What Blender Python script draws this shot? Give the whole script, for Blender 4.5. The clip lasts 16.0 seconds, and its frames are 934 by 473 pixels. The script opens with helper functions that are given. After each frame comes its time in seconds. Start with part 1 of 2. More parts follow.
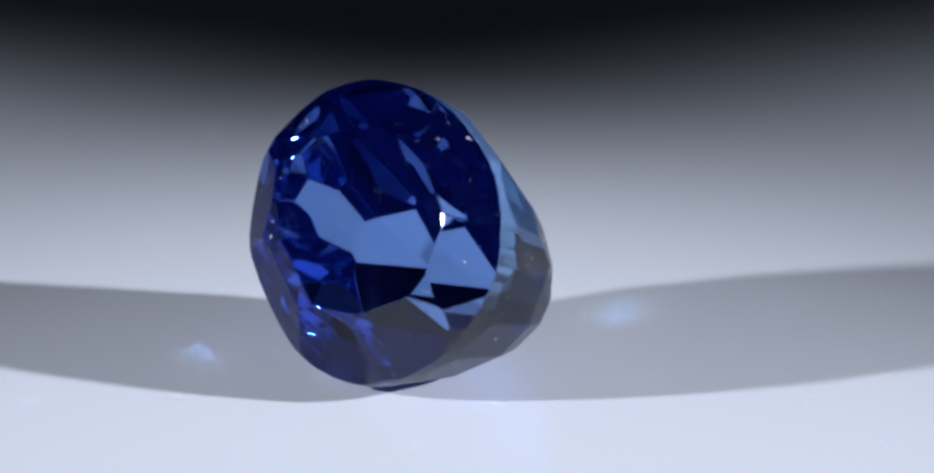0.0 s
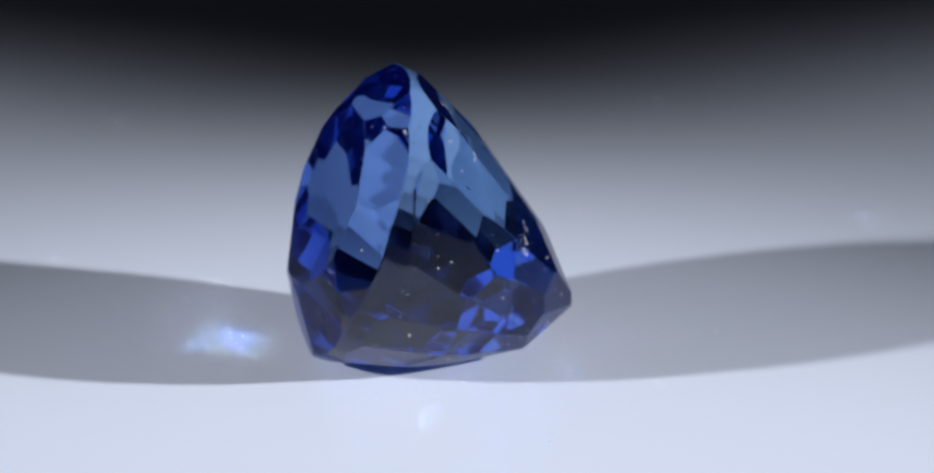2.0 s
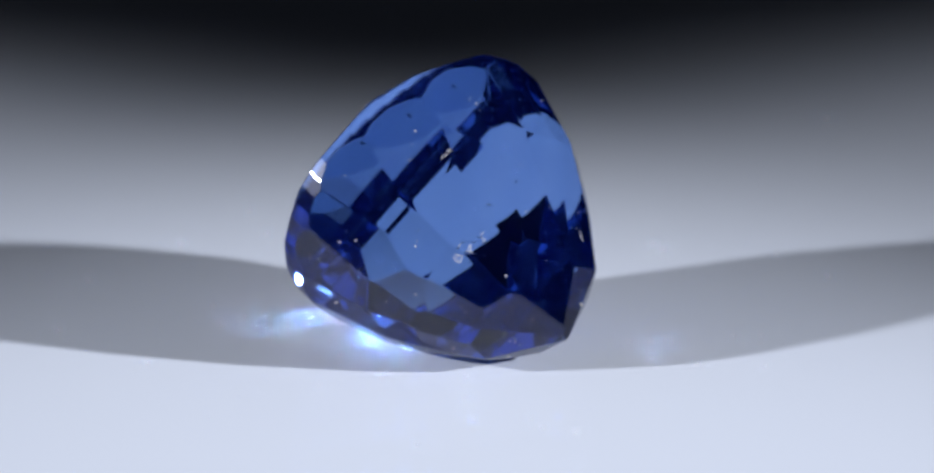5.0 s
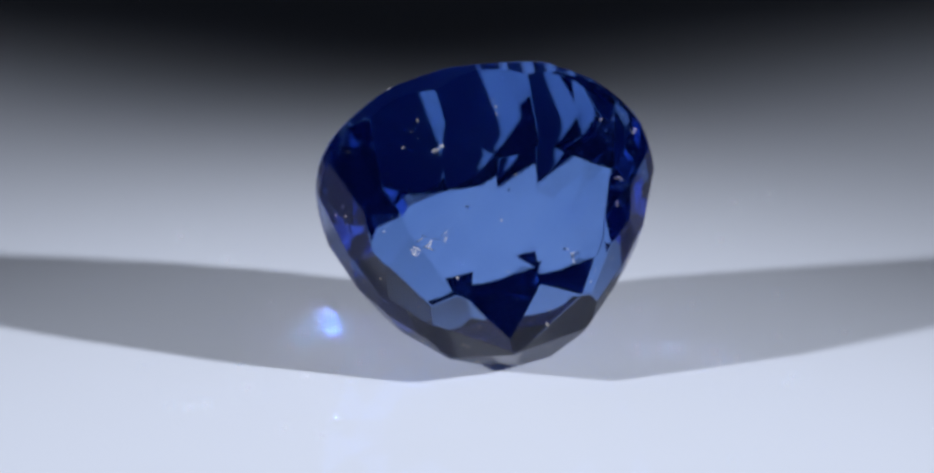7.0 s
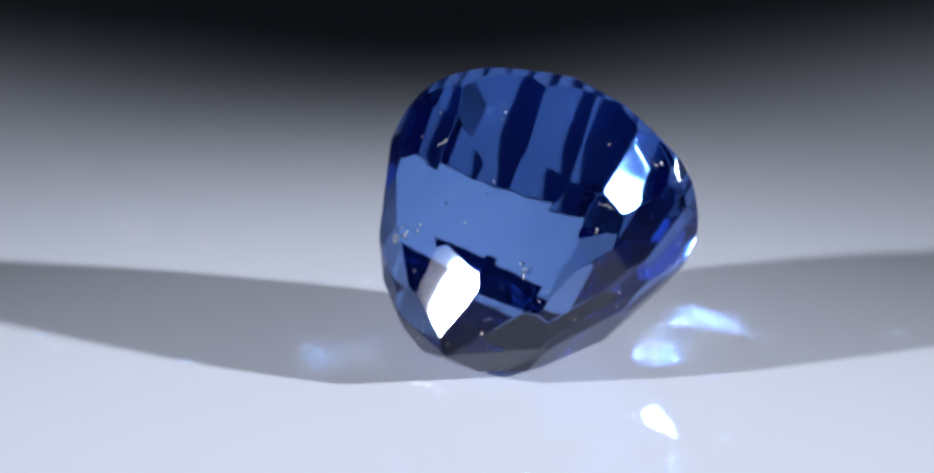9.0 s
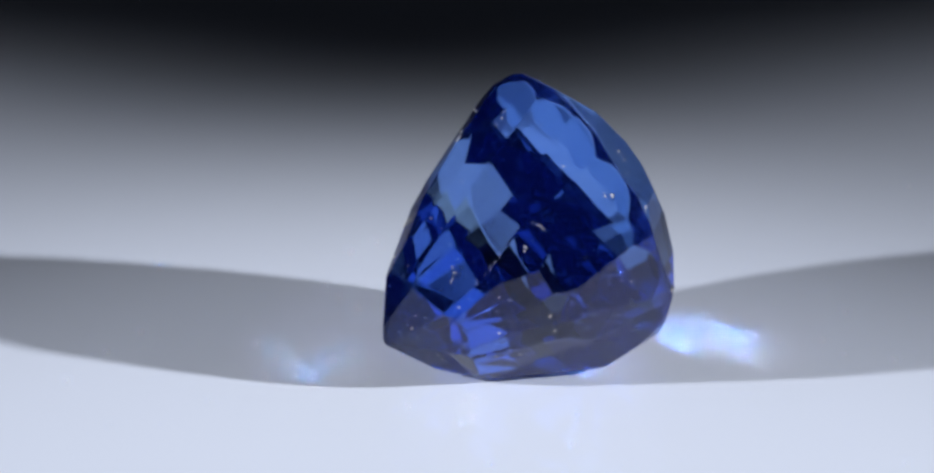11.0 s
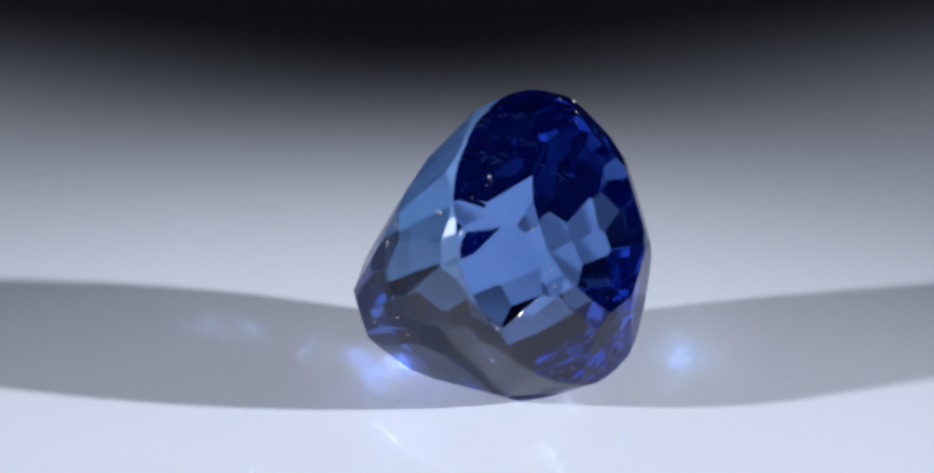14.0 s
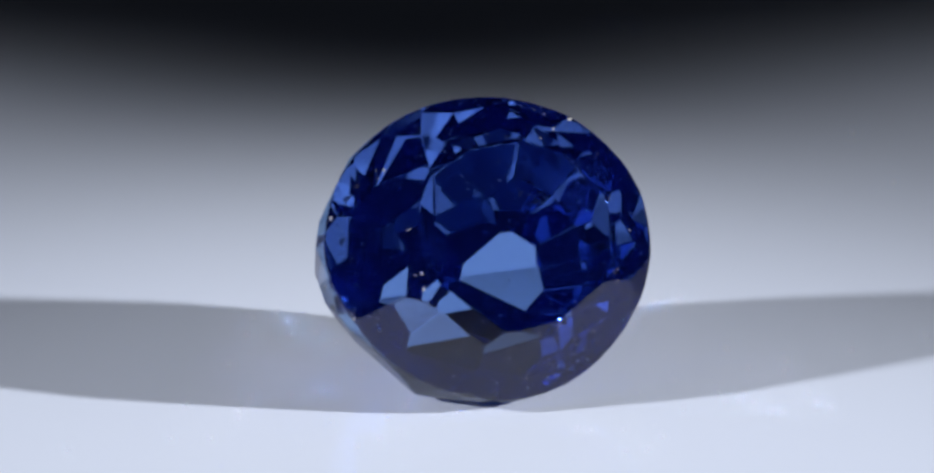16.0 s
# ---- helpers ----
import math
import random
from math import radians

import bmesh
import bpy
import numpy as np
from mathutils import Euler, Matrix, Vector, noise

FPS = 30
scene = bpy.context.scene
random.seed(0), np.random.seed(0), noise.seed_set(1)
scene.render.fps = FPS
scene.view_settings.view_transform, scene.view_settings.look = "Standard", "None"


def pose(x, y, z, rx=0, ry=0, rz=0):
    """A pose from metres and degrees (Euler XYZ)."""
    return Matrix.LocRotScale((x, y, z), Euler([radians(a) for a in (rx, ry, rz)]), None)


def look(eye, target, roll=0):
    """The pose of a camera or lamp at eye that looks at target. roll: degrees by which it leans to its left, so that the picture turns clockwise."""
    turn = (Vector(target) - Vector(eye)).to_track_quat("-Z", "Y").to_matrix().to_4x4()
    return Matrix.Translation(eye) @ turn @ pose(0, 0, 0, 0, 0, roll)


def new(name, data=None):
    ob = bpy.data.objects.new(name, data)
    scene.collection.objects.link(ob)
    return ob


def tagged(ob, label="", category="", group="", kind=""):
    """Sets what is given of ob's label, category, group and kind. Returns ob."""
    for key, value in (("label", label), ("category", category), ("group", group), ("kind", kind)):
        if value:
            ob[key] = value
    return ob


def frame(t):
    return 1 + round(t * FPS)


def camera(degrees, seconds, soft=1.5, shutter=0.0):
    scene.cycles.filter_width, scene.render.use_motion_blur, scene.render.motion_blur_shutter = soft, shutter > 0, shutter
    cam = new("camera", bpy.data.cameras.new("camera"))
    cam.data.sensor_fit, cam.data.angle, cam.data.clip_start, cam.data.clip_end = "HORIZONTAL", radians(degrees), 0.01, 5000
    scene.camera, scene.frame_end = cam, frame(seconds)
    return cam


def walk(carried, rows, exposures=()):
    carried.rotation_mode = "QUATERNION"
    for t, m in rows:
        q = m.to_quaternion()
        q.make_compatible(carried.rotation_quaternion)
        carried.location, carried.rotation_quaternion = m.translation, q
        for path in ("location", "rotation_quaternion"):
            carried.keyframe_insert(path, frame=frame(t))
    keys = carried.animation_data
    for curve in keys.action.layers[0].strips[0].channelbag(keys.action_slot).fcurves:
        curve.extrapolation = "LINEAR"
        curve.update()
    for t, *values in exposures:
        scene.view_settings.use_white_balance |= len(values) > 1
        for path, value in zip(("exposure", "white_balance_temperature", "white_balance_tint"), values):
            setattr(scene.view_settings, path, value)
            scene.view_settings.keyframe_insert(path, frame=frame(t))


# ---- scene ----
SECONDS = 16.0
UNIT = 0.005                       # half the stone's length, metres
TURN = 18.24                       # degrees a second of the slow turning plate
TURN_START = 43.78
PIVOT = Vector((0.0218 * UNIT, 0.0, 0.0))

# ---- camera ----
cam = camera(11.46, SECONDS, soft=2.8)
cam.data.dof.use_dof = True
cam.data.dof.focus_distance = 26.2 * UNIT
cam.data.dof.aperture_fstop = 90
ELEV, DIST, AIM_Z = radians(17.81), 26.557 * UNIT, 0.738 * UNIT
EYE = (0.0, -DIST * math.cos(ELEV), DIST * math.sin(ELEV) + AIM_Z)
CAM_POSE = look(EYE, (0.0, 0.0, AIM_Z))
walk(cam, [(0.0, CAM_POSE), (SECONDS, CAM_POSE)])

scene.cycles.blur_glossy = 0.008
scene.cycles.sample_clamp_indirect = 0.0

# ---- light: a dim room and two small lamps, one on each side of the plate ----
world = bpy.data.worlds.new("dim_room")
scene.world = world
world.use_nodes = True
world.node_tree.nodes["Background"].inputs[0].default_value = (0.34, 0.49, 1.0, 1)
world.node_tree.nodes["Background"].inputs[1].default_value = 0.008


def spot_lamp(name, azimuth, elevation, distance, watts, cone, blend, aim, colour):
    data = bpy.data.lights.new(name, "SPOT")
    data.energy, data.color = watts, colour
    data.spot_size, data.spot_blend = radians(cone), blend
    data.shadow_soft_size = 0.0075
    a, e = radians(azimuth), radians(elevation)
    d = Vector((math.cos(a) * math.cos(e), math.sin(a) * math.cos(e), math.sin(e)))
    ob = new(name, data)
    ob.matrix_world = look(d * distance, aim)
    return ob


COOL = (0.78, 0.855, 1.045)
LAMPS = (  # azimuth, elevation, distance, watts, cone, softness of its edge, point aimed at
    ("lamp_spot_right", -17.6, 21.2, 0.330, 8.39, 13.13, 0.871, (-7.76 * UNIT, 0.01 * UNIT, 0)),
    ("lamp_spot_left", 200.1, 21.1, 0.275, 4.49, 14.05, 0.91, (7.18 * UNIT, 1.29 * UNIT, 0)),
)
for name, az, el, dist, watts, cone, blend, aim in LAMPS:
    spot_lamp(name, az, el, dist, watts, cone, blend, aim, COOL)


# ---- materials ----
def material(name):
    m = bpy.data.materials.new(name)
    m.use_nodes = True
    m.node_tree.nodes.clear()
    return m, m.node_tree.nodes, m.node_tree.links


def gem_material(name, core, rim, deep, rough, glow_share):
    """Sapphire: tinted refraction whose change from core to rim stands in for absorption with depth, in soft straight
    growth bands, clear outer gloss, and an inner gloss that takes on the blue of the long way through the stone."""
    m, n, l = material(name)
    out = n.new("ShaderNodeOutputMaterial")
    fres = n.new("ShaderNodeFresnel")
    fres.inputs["IOR"].default_value = 1.77
    ramp = n.new("ShaderNodeValToRGB")
    ramp.color_ramp.elements[0].position, ramp.color_ramp.elements[0].color = 0.93, (0.66, 0.66, 0.70, 1)
    ramp.color_ramp.elements[1].position, ramp.color_ramp.elements[1].color = 0.98, (*deep, 1)
    refr = n.new("ShaderNodeBsdfRefraction")
    refr.inputs["IOR"].default_value = 1.77
    gloss = n.new("ShaderNodeBsdfGlossy")
    mix = n.new("ShaderNodeMixShader")
    for s in (refr, gloss):
        s.inputs["Roughness"].default_value = rough

    # the blue changes away from the stone's axis, standing in for path-length absorption
    co = n.new("ShaderNodeTexCoord")
    flat = n.new("ShaderNodeVectorMath")
    flat.operation = "MULTIPLY"
    flat.inputs[1].default_value = (1 / UNIT, 1.2 / UNIT, 0.0)
    size = n.new("ShaderNodeVectorMath")
    size.operation = "LENGTH"
    bands = n.new("ShaderNodeTexWave")
    bands.bands_direction = "DIAGONAL"
    bands.inputs["Scale"].default_value, bands.inputs["Distortion"].default_value = 260, 0.6
    bands.inputs["Detail"].default_value = 1.0
    cloud = n.new("ShaderNodeTexNoise")
    cloud.inputs["Scale"].default_value, cloud.inputs["Detail"].default_value = 420, 3
    zone = n.new("ShaderNodeMath")
    zone.operation = "MULTIPLY_ADD"
    zone.inputs[1].default_value = 0.16
    veil = n.new("ShaderNodeMath")
    veil.operation = "MULTIPLY_ADD"
    veil.inputs[1].default_value = 0.30
    hue = n.new("ShaderNodeValToRGB")
    hue.color_ramp.elements[0].position, hue.color_ramp.elements[0].color = 0.55, (*core, 1)
    hue.color_ramp.elements[1].position, hue.color_ramp.elements[1].color = 1.0, (*rim, 1)
    shrink = n.new("ShaderNodeMath")
    shrink.operation = "MULTIPLY"
    shrink.inputs[1].default_value = 0.80
    l.new(co.outputs["Object"], flat.inputs[0])
    l.new(co.outputs["Object"], bands.inputs["Vector"])
    l.new(co.outputs["Object"], cloud.inputs["Vector"])
    l.new(flat.outputs["Vector"], size.inputs[0])
    l.new(bands.outputs["Fac"], zone.inputs[0])
    l.new(size.outputs["Value"], zone.inputs[2])
    l.new(cloud.outputs["Fac"], veil.inputs[0])
    l.new(zone.outputs[0], veil.inputs[2])
    l.new(veil.outputs[0], shrink.inputs[0])
    l.new(shrink.outputs[0], hue.inputs[0])
    l.new(hue.outputs[0], refr.inputs["Color"])

    l.new(fres.outputs[0], ramp.inputs[0])
    l.new(ramp.outputs[0], gloss.inputs["Color"])
    l.new(fres.outputs[0], mix.inputs[0])
    l.new(refr.outputs[0], mix.inputs[1])
    l.new(gloss.outputs[0], mix.inputs[2])
    # translucent blue stands in for light scattered and bounced inside the stone
    inner_glow = n.new("ShaderNodeBsdfTranslucent")
    inner_glow.inputs["Color"].default_value = (0.05, 0.13, 0.78, 1)
    glow_mix = n.new("ShaderNodeMixShader")
    glow_mix.inputs[0].default_value = glow_share
    l.new(mix.outputs[0], glow_mix.inputs[1])
    l.new(inner_glow.outputs[0], glow_mix.inputs[2])
    l.new(glow_mix.outputs[0], out.inputs[0])
    return m


def surface_material(name, colour, rough, speck, bump):
    m, n, l = material(name)
    out = n.new("ShaderNodeOutputMaterial")
    p = n.new("ShaderNodeBsdfPrincipled")
    p.inputs["Roughness"].default_value = rough
    co = n.new("ShaderNodeTexCoord")
    big = n.new("ShaderNodeTexNoise")
    big.inputs["Scale"].default_value, big.inputs["Detail"].default_value = 60, 4
    fine = n.new("ShaderNodeTexNoise")
    fine.inputs["Scale"].default_value, fine.inputs["Detail"].default_value = 2500, 3
    mixc = n.new("ShaderNodeMix")
    mixc.data_type = "RGBA"
    mixc.inputs[6].default_value = (*[c * (1 - speck) for c in colour], 1)
    mixc.inputs[7].default_value = (*colour, 1)
    bmp = n.new("ShaderNodeBump")
    bmp.inputs["Strength"].default_value, bmp.inputs["Distance"].default_value = bump, 0.00002
    for t in (big, fine):
        l.new(co.outputs["Object"], t.inputs["Vector"])
    l.new(big.outputs[0], mixc.inputs[0])
    l.new(mixc.outputs[2], p.inputs["Base Color"])
    l.new(fine.outputs[0], bmp.inputs["Height"])
    l.new(bmp.outputs[0], p.inputs["Normal"])
    l.new(p.outputs[0], out.inputs[0])
    return m


def glow_material(name, colour, strength):
    m, n, l = material(name)
    out = n.new("ShaderNodeOutputMaterial")
    e = n.new("ShaderNodeEmission")
    e.inputs["Color"].default_value, e.inputs["Strength"].default_value = (*colour, 1), strength
    l.new(e.outputs[0], out.inputs[0])
    return m


LAMP_GLASS = glow_material("frosted_lamp_glass", (0.84, 0.9, 1.0), 7.0)
SAPPHIRE = gem_material("blue_sapphire", (0.48, 0.645, 0.86), (0.39, 0.56, 0.80), (0.57, 0.67, 0.96), 0.0, 0.012)
# same stone as the pavilion; deeper tint stands in for the crown's longer light path
CROWN_BLUE = gem_material("crown_long_path_blue", (0.37, 0.505, 0.84), (0.39, 0.52, 0.85), (0.57, 0.67, 0.96), 0.0, 0.022)
GIRDLE = gem_material("polished_girdle", (0.55, 0.72, 0.97), (0.66, 0.80, 0.97), (0.6, 0.72, 0.97), 0.12, 0.02)
WHITE_PLATE = surface_material("white_plate", (0.80, 0.80, 0.80), 0.04, 0.03, 0.003)
PALE_CRYSTAL = surface_material("pale_crystal", (0.72, 0.66, 0.55), 0.3, 0.2, 0.0)
BLACK_METAL = surface_material("black_metal", (0.02, 0.02, 0.022), 0.4, 0.2, 0.1)
BLACK_CLOTH = surface_material("black_cloth", (0.012, 0.012, 0.014), 0.9, 0.3, 0.3)


# ---- setting ----
def box(bm, x0, x1, y0, y1, z0, z1):
    v = [bm.verts.new((x, y, z)) for z in (z0, z1) for x, y in ((x0, y0), (x1, y0), (x1, y1), (x0, y1))]
    for f in ((3, 2, 1, 0), (4, 5, 6, 7), (0, 1, 5, 4), (1, 2, 6, 5), (2, 3, 7, 6), (3, 0, 4, 7)):
        bm.faces.new([v[i] for i in f])


def mesh_of(name, bm, mat):
    me = bpy.data.meshes.new(name)
    bm.normal_update()
    bm.to_mesh(me)
    bm.free()
    me.materials.append(mat)
    return me


def part(name, bm, mat, parent, label=""):
    ob = new(name, mesh_of(name, bm, mat))
    ob.parent = parent
    return tagged(ob, label)


def slab(name, dims, mat, label, category, bevel=0.002):
    bm = bmesh.new()
    box(bm, *dims)
    bmesh.ops.bevel(bm, geom=bm.edges[:], offset=bevel, segments=3, affect="EDGES", profile=0.5)
    return tagged(new(name, mesh_of(name, bm, mat)), label, category, kind="structure")


plate = slab("floor", (-0.35, 0.35, -0.35, 0.30, -0.012, 0.0), WHITE_PLATE,
     "smooth glossy white display surface under the stone", "display surface")
# added black sheet, out of view, to close off the space behind the plate
slab("backdrop", (-0.6, 0.6, 0.32, 0.33, -0.05, 0.6), BLACK_CLOTH,
     "black cloth added out of view behind the white surface", "backdrop")


# ---- the two work lamps beside the plate, whose light the facets throw back ----
def lathe(profile, segments=32):
    bm = bmesh.new()
    rings = [[bm.verts.new((r * math.cos(2 * math.pi * k / segments), r * math.sin(2 * math.pi * k / segments), z))
              for k in range(segments)] for r, z in profile]
    for a, b in zip(rings, rings[1:]):
        for k in range(segments):
            bm.faces.new((a[k], a[(k + 1) % segments], b[(k + 1) % segments], b[k]))
    return bm


def work_lamp(az, el, dist, aim):
    a, e = radians(az), radians(el)
    d = Vector((math.cos(a) * math.cos(e), math.sin(a) * math.cos(e), math.sin(e)))
    lamp = new("work_lamp")
    lamp.matrix_world = look(d * (dist + 0.006), aim)
    tagged(lamp, "small black work lamp with a round frosted glass front", "lamp", group="work lamps")
    part("housing", lathe(((0.0108, -0.002), (0.0125, -0.002), (0.0125, 0.03), (0.009, 0.045), (0.0005, 0.046))), BLACK_METAL, lamp)
    part("diffuser", lathe(((0.0108, -0.001), (0.005, 0.0), (0.0004, 0.0))), LAMP_GLASS, lamp, "glowing frosted glass front")
    stand = part("stand", lathe(((0.0004, 0.0), (0.004, 0.0), (0.004, 1.0), (0.0004, 1.0)), 16), BLACK_METAL, lamp)
    foot = d * (dist + 0.03)
    stand.matrix_basis = lamp.matrix_world.inverted() @ Matrix.Translation((foot.x, foot.y, 0.0)) @ Matrix.Diagonal((1, 1, foot.z, 1))
    return lamp


for _, az, el, dist, _, _, _, aim in LAMPS:
    work_lamp(az, el, dist, aim)


# ---- the sapphire ----
# Rings of the cut, crown to culet: size, height, offset x, offset y, stretch.
GIRDLE_B, POWER = 0.8253, 1.925
RINGS = (
    (0.5888, 0.3087, -0.0183, 0.0607, -0.020),
    (0.8299, 0.229, -0.04, 0.0164, -0.029),
    (1.0, 0.0678, -0.005, 0.050, -0.022),
    (1.0, 0.0, -0.005, 0.045, -0.021),
    (0.8132, -0.4751, 0.012, -0.029, 0.020),
    (0.6525, -0.7301, 0.021, -0.059, 0.052),
    (0.4924, -0.9571, 0.009, -0.104, 0.034),
)
CULET = Vector((0.029, -0.103, -1.316))


def on_ring(i, a):
    k, z, ox, oy, st = RINGS[i]
    c, s = math.cos(a), math.sin(a)
    r = (abs(c / (1 + st)) ** POWER + abs(s / (GIRDLE_B * (1 - st))) ** POWER) ** (-1 / POWER)
    r *= k * (1 - 0.0078 * math.cos(3 * a) + 0.0118 * math.sin(3 * a) - 0.0027 * math.cos(4 * a) + 0.0049 * math.sin(4 * a))
    tilt = 0.015 * r * c if i in (2, 3) else 0.0
    return Vector((r * c + ox, r * s + oy, z + tilt))


def cut_plane(i, j, a, shift):
    """The plane of a facet that leads from ring i down to ring j (or to the culet) at the angle a."""
    p = on_ring(i, a)
    q = on_ring(j, a) if j < len(RINGS) else CULET
    t = on_ring(i, a + 0.05) - on_ring(i, a - 0.05)
    if j < len(RINGS):
        t = t + on_ring(j, a + 0.05) - on_ring(j, a - 0.05)
    n = t.cross(p - q).normalized()
    if n.dot((p + q) / 2 - Vector((0, 0, z_mid))) < 0:
        n = -n
    return n, n.dot((p + q) / 2) + shift


z_mid = -0.3
TABLE_LEAN = Vector((0.053, 0.043, 1)).normalized()   # the table is cut a few degrees off square
planes = [("table_facet", TABLE_LEAN, RINGS[0][1] + 0.004)]


def facet(kind, i, j, azimuth, shift, lift=0.0):
    """One facet between the rings i and j whose outward side looks to the azimuth; lift turns it up by degrees."""
    def off(a):
        n, _ = cut_plane(i, j, a, 0.0)
        return (math.degrees(math.atan2(n.y, n.x)) - azimuth + 180) % 360 - 180
    a = min((k * math.pi / 360 for k in range(720)), key=lambda a: abs(off(a)))
    n, d = cut_plane(i, j, a, shift)
    if lift:
        p = (on_ring(i, a) + (on_ring(j, a) if j < len(RINGS) else CULET)) / 2
        n = Matrix.Rotation(radians(-lift), 3, n.cross(Vector((0, 0, 1)))) @ n
        n = -n if n.dot(p - Vector((0, 0, z_mid))) < 0 else n
        d = n.dot(p) + shift
    planes.append((kind, n, d))


def facet_row(kind, i, j, azimuths, shift, lifts=()):
    lifts = list(lifts) + [0.0] * (len(azimuths) - len(lifts))
    for az, lift in zip(azimuths, lifts):
        facet(kind, i, j, az, shift, lift)


def evenly(count, first):
    return [first + 360 * k / count for k in range(count)]


# The cutter's angles, uneven as in a hand-cut stone: azimuths and lifts, facet by facet.
MAINS = [8.8, 50.2, 96.3, 146.3, 193.4, 238.4, 279.9, 315.5]
LIFT_MAINS = [-0.5, 0.0, 0.1, 0.0, -0.1, 0.6, 0.0, -1.6]
STARS = [24.0, 69.6, 114.8, 174.0, 213.5, 242.2, 295.7, 346.4]
LIFT_STARS = [0.0, -0.1, 0.0, 0.0, 0.8, -0.7, 0.0, 0.0]
STEP_1 = [-1.6, 26.0, 44.4, 68.2, 94.5, 119.6, 127.6, 153.5, 170.9, 199.8, 220.3, 230.4, 278.9, 297.4, 317.0, 332.4]
LIFT_1 = [0.3, 2.6, -1.3, 1.2, -1.8, -3.5, -4.4, -4.7, 1.5, -3.5, 1.2, -2.6, -0.0, -0.7, 0.5, 1.6]
STEP_2 = [-0.5, 16.8, 43.3, 70.1, 85.6, 118.0, 128.6, 153.4, 171.8, 201.6, 214.7, 229.0, 277.9, 296.0, 310.8, 332.9]
LIFT_2 = [-0.7, 2.2, -1.3, -2.4, -1.0, 1.5, 4.3, 0.1, 3.8, -2.2, -1.3, -1.3, 2.7, 2.8, -3.4, -0.4]
STEP_3 = [-4.6, 23.0, 45.3, 70.7, 96.8, 119.2, 127.8, 155.1, 171.2, 194.4, 217.3, 232.3, 275.3, 291.0, 311.3, 330.8]
LIFT_3 = [0.4, -0.5, 0.0, 0.5, 0.5, 0.3, -1.0, 0.5, 0.0, 0.4, -0.2, -0.2, -1.0, -0.6, 0.0, 0.4]
POINT = [88.7, 135.3, 189.4, 240.2, 293.0, 344.6, 394.7]
LIFT_POINT = [-1.7, 5.1, 1.8, 0.3, -0.6, 2.7, 3.2]
facet_row("girdle", 2, 3, evenly(48, 0), -0.001)
facet_row("crown", 1, 2, evenly(16, 34.2673), 0.0177)     # upper girdle facets
facet_row("crown", 0, 2, MAINS, 0.011, LIFT_MAINS)
facet_row("crown", 0, 1, STARS, 0.0058, LIFT_STARS)
facet_row("pavilion", 3, 4, STEP_1, -0.002, LIFT_1)
facet_row("pavilion", 4, 5, STEP_2, -0.002, LIFT_2)
facet_row("pavilion", 5, 6, STEP_3, -0.001, LIFT_3)
facet_row("pavilion", 6, 7, POINT, 0.0, LIFT_POINT)


def clip(faces, kind, n, d):
    """Cuts a convex body, a list of (kind, corners), with a plane; what lies beyond is lost."""
    out, rim, eps = [], [], 1e-9
    for k, pts in faces:
        s = [n.dot(p) - d for p in pts]
        if all(v <= eps for v in s):
            out.append((k, pts))
            continue
        kept = []
        for a in range(len(pts)):
            b = (a + 1) % len(pts)
            if s[a] <= eps:
                kept.append(pts[a])
            if (s[a] > eps) != (s[b] > eps):
                u, v = (a, b) if s[a] < s[b] else (b, a)
                p = pts[u].lerp(pts[v], s[u] / (s[u] - s[v]))
                kept.append(p)
                rim.append(p)
        if len(kept) > 2:
            out.append((k, kept))
    if len(rim) > 2:
        c = sum(rim, Vector()) / len(rim)
        ux = n.orthogonal().normalized()
        uy = n.cross(ux)
        ring = sorted(rim, key=lambda p: math.atan2((p - c).dot(uy), (p - c).dot(ux)))
        cap = []
        for p in ring:
            if not cap or (p - cap[-1]).length > 1e-5:
                cap.append(p)
        if len(cap) > 3 and (cap[0] - cap[-1]).length < 1e-5:
            cap.pop()
        if len(cap) > 2:
            out.append((kind, cap))
    return out


def rough_stone(s):
    v = [Vector((x, y, z)) for z in (-s, s) for x, y in ((-s, -s), (s, -s), (s, s), (-s, s))]
    return [("crown", [v[i] for i in f]) for f in
            ((3, 2, 1, 0), (4, 5, 6, 7), (0, 1, 5, 4), (1, 2, 6, 5), (2, 3, 7, 6), (3, 0, 4, 7))]


facets = rough_stone(3.0)
GROW = 1.007
for kind, n, d in planes:
    facets = clip(facets, kind, n, d * GROW)

STAND = Matrix.Rotation(radians(90 - 20.26), 4, "X") @ Matrix.Rotation(radians(-8.864), 4, "Z")
sapphire = new("sapphire")
tagged(sapphire, "deep blue oval faceted sapphire, lying tilted on the white surface", "gemstone")


def stone_pose(t):
    turn = Matrix.Rotation(radians(-(TURN_START + TURN * t)), 4, "Z")
    rest = Matrix.Translation(Vector((-0.1656, -0.5634, -LOW)) * UNIT) @ STAND
    return Matrix.Translation(PIVOT) @ turn @ rest


KINDS = ("table_facet", "crown", "girdle", "pavilion")


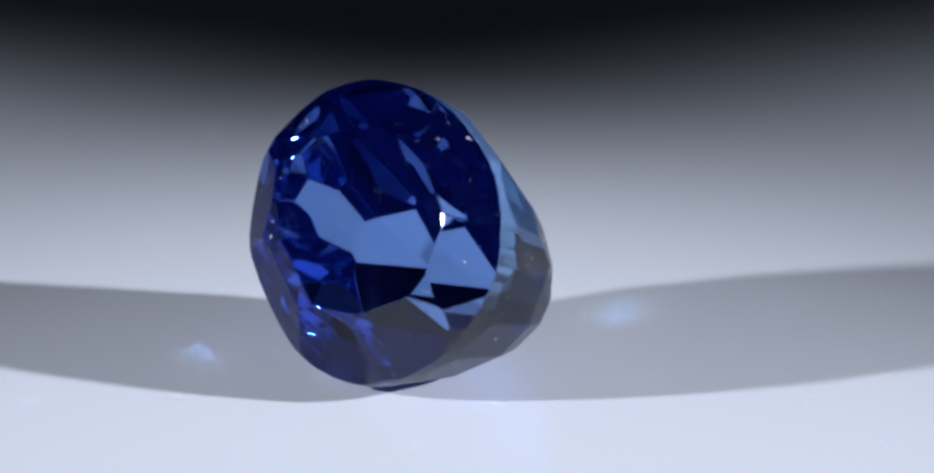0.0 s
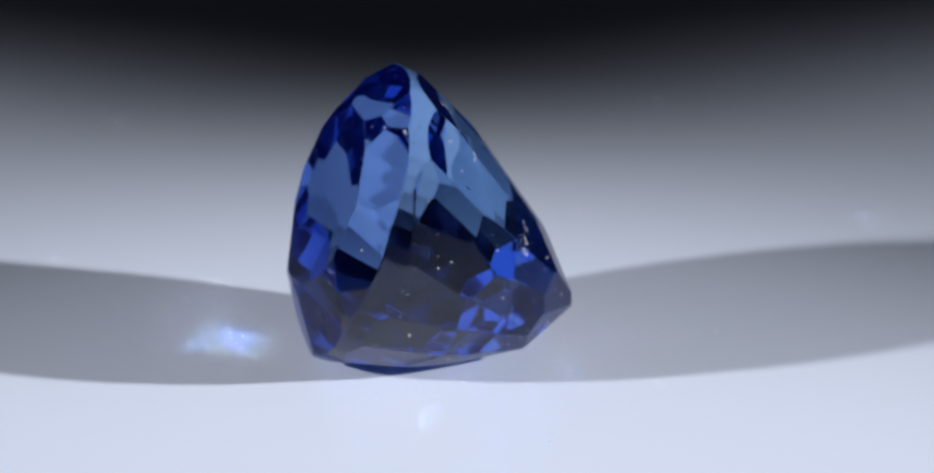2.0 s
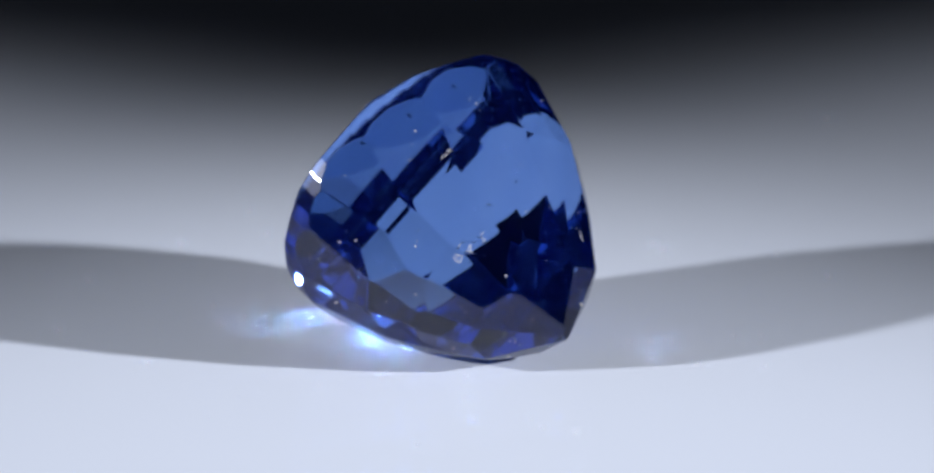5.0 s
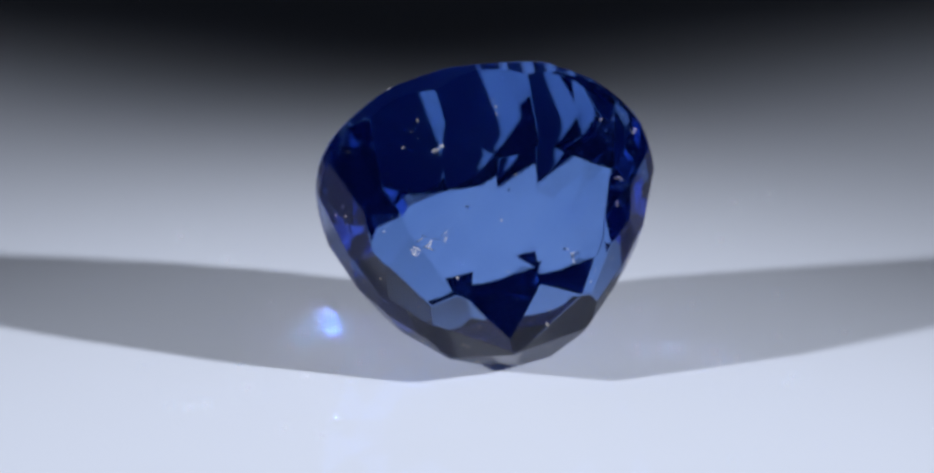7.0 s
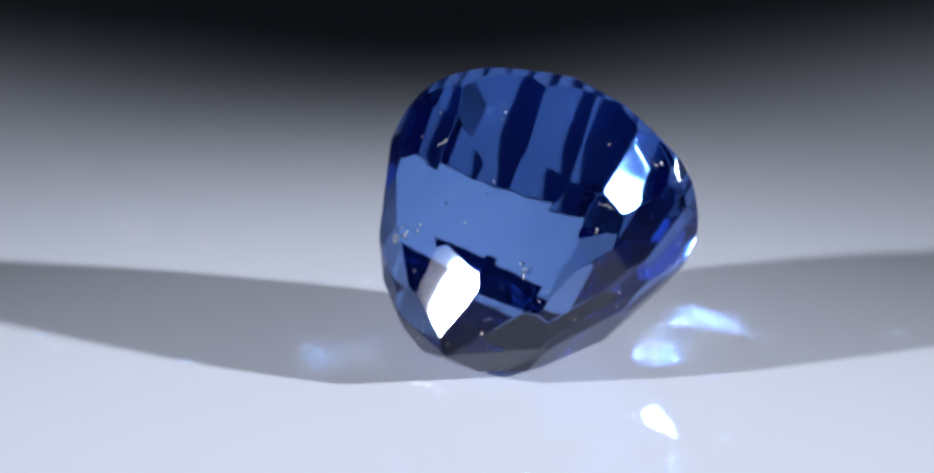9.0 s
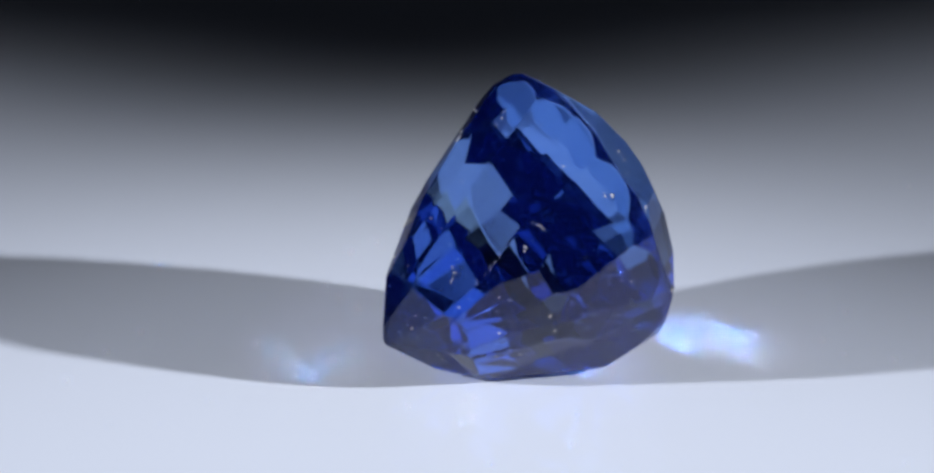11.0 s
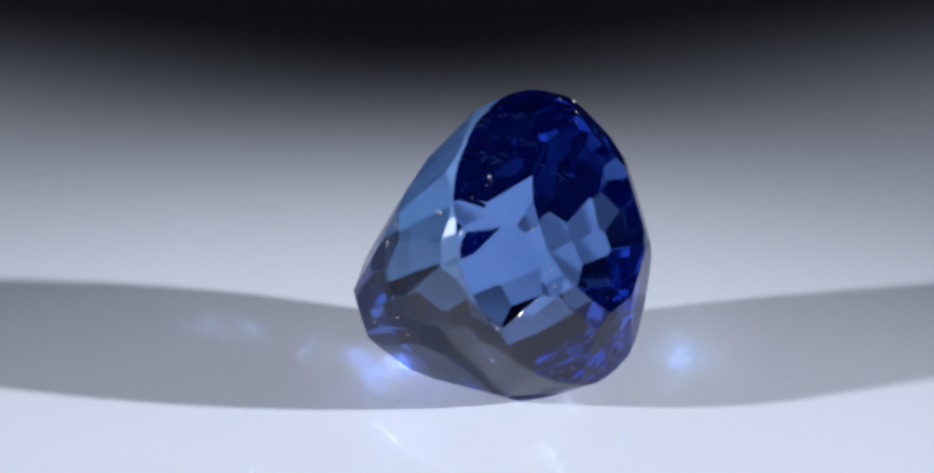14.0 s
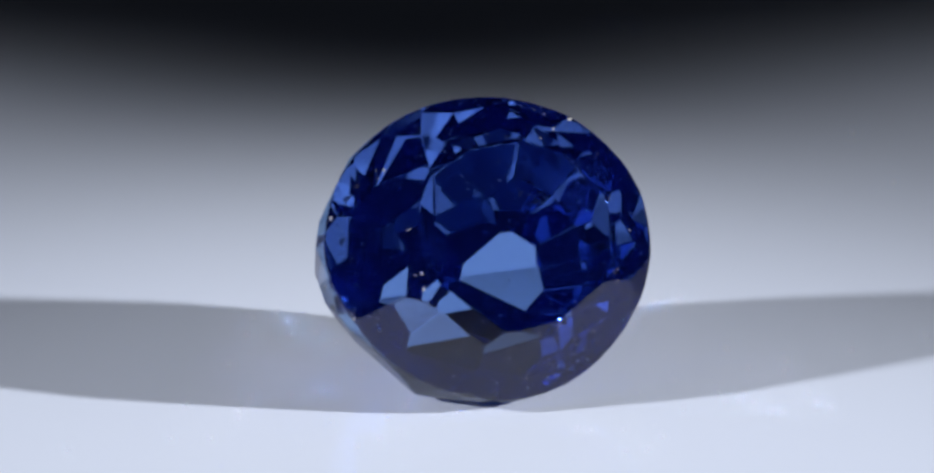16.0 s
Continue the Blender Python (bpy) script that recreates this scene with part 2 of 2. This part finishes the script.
def cut_stone():
    """The whole stone as one closed body, its junctions slightly worn."""
    bm, seen = bmesh.new(), {}
    for k, pts in facets:
        corners = []
        for p in pts:
            key = (round(p.x, 5), round(p.y, 5), round(p.z, 5))
            if key not in seen:
                seen[key] = bm.verts.new(key)
            if seen[key] not in corners:
                corners.append(seen[key])
        if len(corners) > 2:
            bm.faces.new(corners).material_index = KINDS.index(k)
    bmesh.ops.remove_doubles(bm, verts=bm.verts[:], dist=0.010)
    bmesh.ops.recalc_face_normals(bm, faces=bm.faces[:])
    edges = [e for e in bm.edges if len(e.link_faces) == 2 and e.calc_face_angle(0) > 0.03]
    bmesh.ops.bevel(bm, geom=edges, offset=0.0065, segments=3, affect="EDGES", profile=0.5, clamp_overlap=True, material=-1)
    for kind in range(len(KINDS)):           # stray bevel slivers go to the part they touch
        left = {f for f in bm.faces if f.material_index == kind}
        islands = []
        while left:
            todo, isle = [left.pop()], []
            while todo:
                f = todo.pop()
                isle.append(f)
                for e in f.edges:
                    for g in e.link_faces:
                        if g in left:
                            left.discard(g)
                            todo.append(g)
            islands.append(isle)
        islands.sort(key=lambda isle: -sum(f.calc_area() for f in isle))
        for isle in islands[1:]:
            near = [g.material_index for f in isle for e in f.edges for g in e.link_faces if g.material_index != kind]
            for f in isle:
                f.material_index = max(set(near), key=near.count)
    bmesh.ops.triangulate(bm, faces=[f for f in bm.faces if len(f.verts) > 4])
    return bm


def shell(whole, kind):
    bm, seen = bmesh.new(), {}
    for f in whole.faces:
        if f.material_index == KINDS.index(kind):
            for v in f.verts:
                if v.index not in seen:
                    seen[v.index] = bm.verts.new(v.co * UNIT)
            bm.faces.new([seen[v.index] for v in f.verts])
    return bm


stone = cut_stone()
stone.verts.index_update()
LOW = min((STAND @ v.co).z for v in stone.verts)
part("table_facet", shell(stone, "table_facet"), CROWN_BLUE, sapphire, "large flat polished table facet")
part("crown", shell(stone, "crown"), CROWN_BLUE, sapphire, "shallow blue crown with kite and star facets")
part("girdle", shell(stone, "girdle"), GIRDLE, sapphire, "thin pale polished girdle band")
part("pavilion", shell(stone, "pavilion"), SAPPHIRE, sapphire, "deep blue step-cut pavilion ending in a point")
stone.free()


def specks(count, seed, kinds, deep, small, large):
    """Tiny grains strewn over the facets: deep 1 lies on the surface, less lies inside the stone."""
    bm, r = bmesh.new(), random.Random(seed)
    while count:
        kind, pts = r.choice(facets)
        if kind not in kinds:
            continue
        w = [r.random() for _ in pts]
        c = sum((p * v for p, v in zip(pts, w)), Vector()) / sum(w) * r.uniform(*deep)
        size = small + (large - small) * r.random() ** 3
        m = Matrix.Translation(c * UNIT) @ Euler([r.uniform(0, 6) for _ in range(3)]).to_matrix().to_4x4()
        m = m @ Matrix.Diagonal((size * UNIT, size * UNIT * r.uniform(0.4, 1), size * UNIT * r.choice((0.6, 1, 2.5)), 1))
        bmesh.ops.create_icosphere(bm, subdivisions=1, radius=1, matrix=m)
        count -= 1
    return bm


tagged(part("inclusions", specks(36, 11, ("pavilion",), (0.86, 0.97), 0.004, 0.010), PALE_CRYSTAL, sapphire,
            "tiny pale crystal inclusions"), kind="stuff")
tagged(part("dust_specks", specks(120, 23, ("pavilion", "crown"), (0.999, 1.001), 0.0026, 0.0085), PALE_CRYSTAL, sapphire,
            "fine pale dust on the facets"), kind="stuff")


def feather(place, facing, spread, count, seed):
    """A fracture that reaches the surface: thin pale shards lying crosswise in a facet."""
    bm, r = bmesh.new(), random.Random(seed)
    turn = Vector(facing).to_track_quat("Z", "Y").to_matrix().to_4x4()
    for _ in range(count):
        a, d = r.uniform(0, 2 * math.pi), spread * r.random() ** 0.7
        m = Matrix.Translation(Vector(place) * UNIT) @ turn
        m = m @ Matrix.Translation(Vector((d * math.cos(a), 0.7 * d * math.sin(a), r.uniform(-0.004, 0.001))) * UNIT)
        m = m @ Matrix.Rotation(r.choice((0.5, 0.7, 2.1, 2.3)) + r.uniform(-0.3, 0.3), 4, "Z") @ Matrix.Rotation(r.uniform(-0.3, 0.3), 4, "X")
        m = m @ Matrix.Diagonal((r.uniform(0.012, 0.036) * UNIT, r.uniform(0.0014, 0.0032) * UNIT, 0.003 * UNIT, 1))
        bmesh.ops.create_icosphere(bm, subdivisions=1, radius=1, matrix=m)
    return bm


FEATHERS = (  # place on the stone, side it faces, spread, shards
    ((0.420, 0.326, -0.784), (0.28, 0.74, -0.61), 0.085, 16),
    ((0.300, 0.374, -0.780), (0.28, 0.74, -0.61), 0.040, 5),
    ((-0.406, 0.161, -0.897), (-0.50, 0.60, -0.63), 0.055, 7),
    ((-0.737, 0.315, -0.444), (-0.75, 0.37, -0.54), 0.050, 5),
    ((0.253, 0.666, -0.369), (0.33, 0.82, -0.46), 0.045, 4),
)
for k, (place, facing, spread, count) in enumerate(FEATHERS):
    tagged(part("feather", feather(place, facing, spread, count, 40 + k), PALE_CRYSTAL, sapphire,
                "small pale feather-like fracture"), kind="stuff")


# ---- what moves ----
def motions():
    rows = [(k * 0.25, stone_pose(k * 0.25)) for k in range(int(SECONDS * 4) + 1)]
    walk(sapphire, rows)


motions()
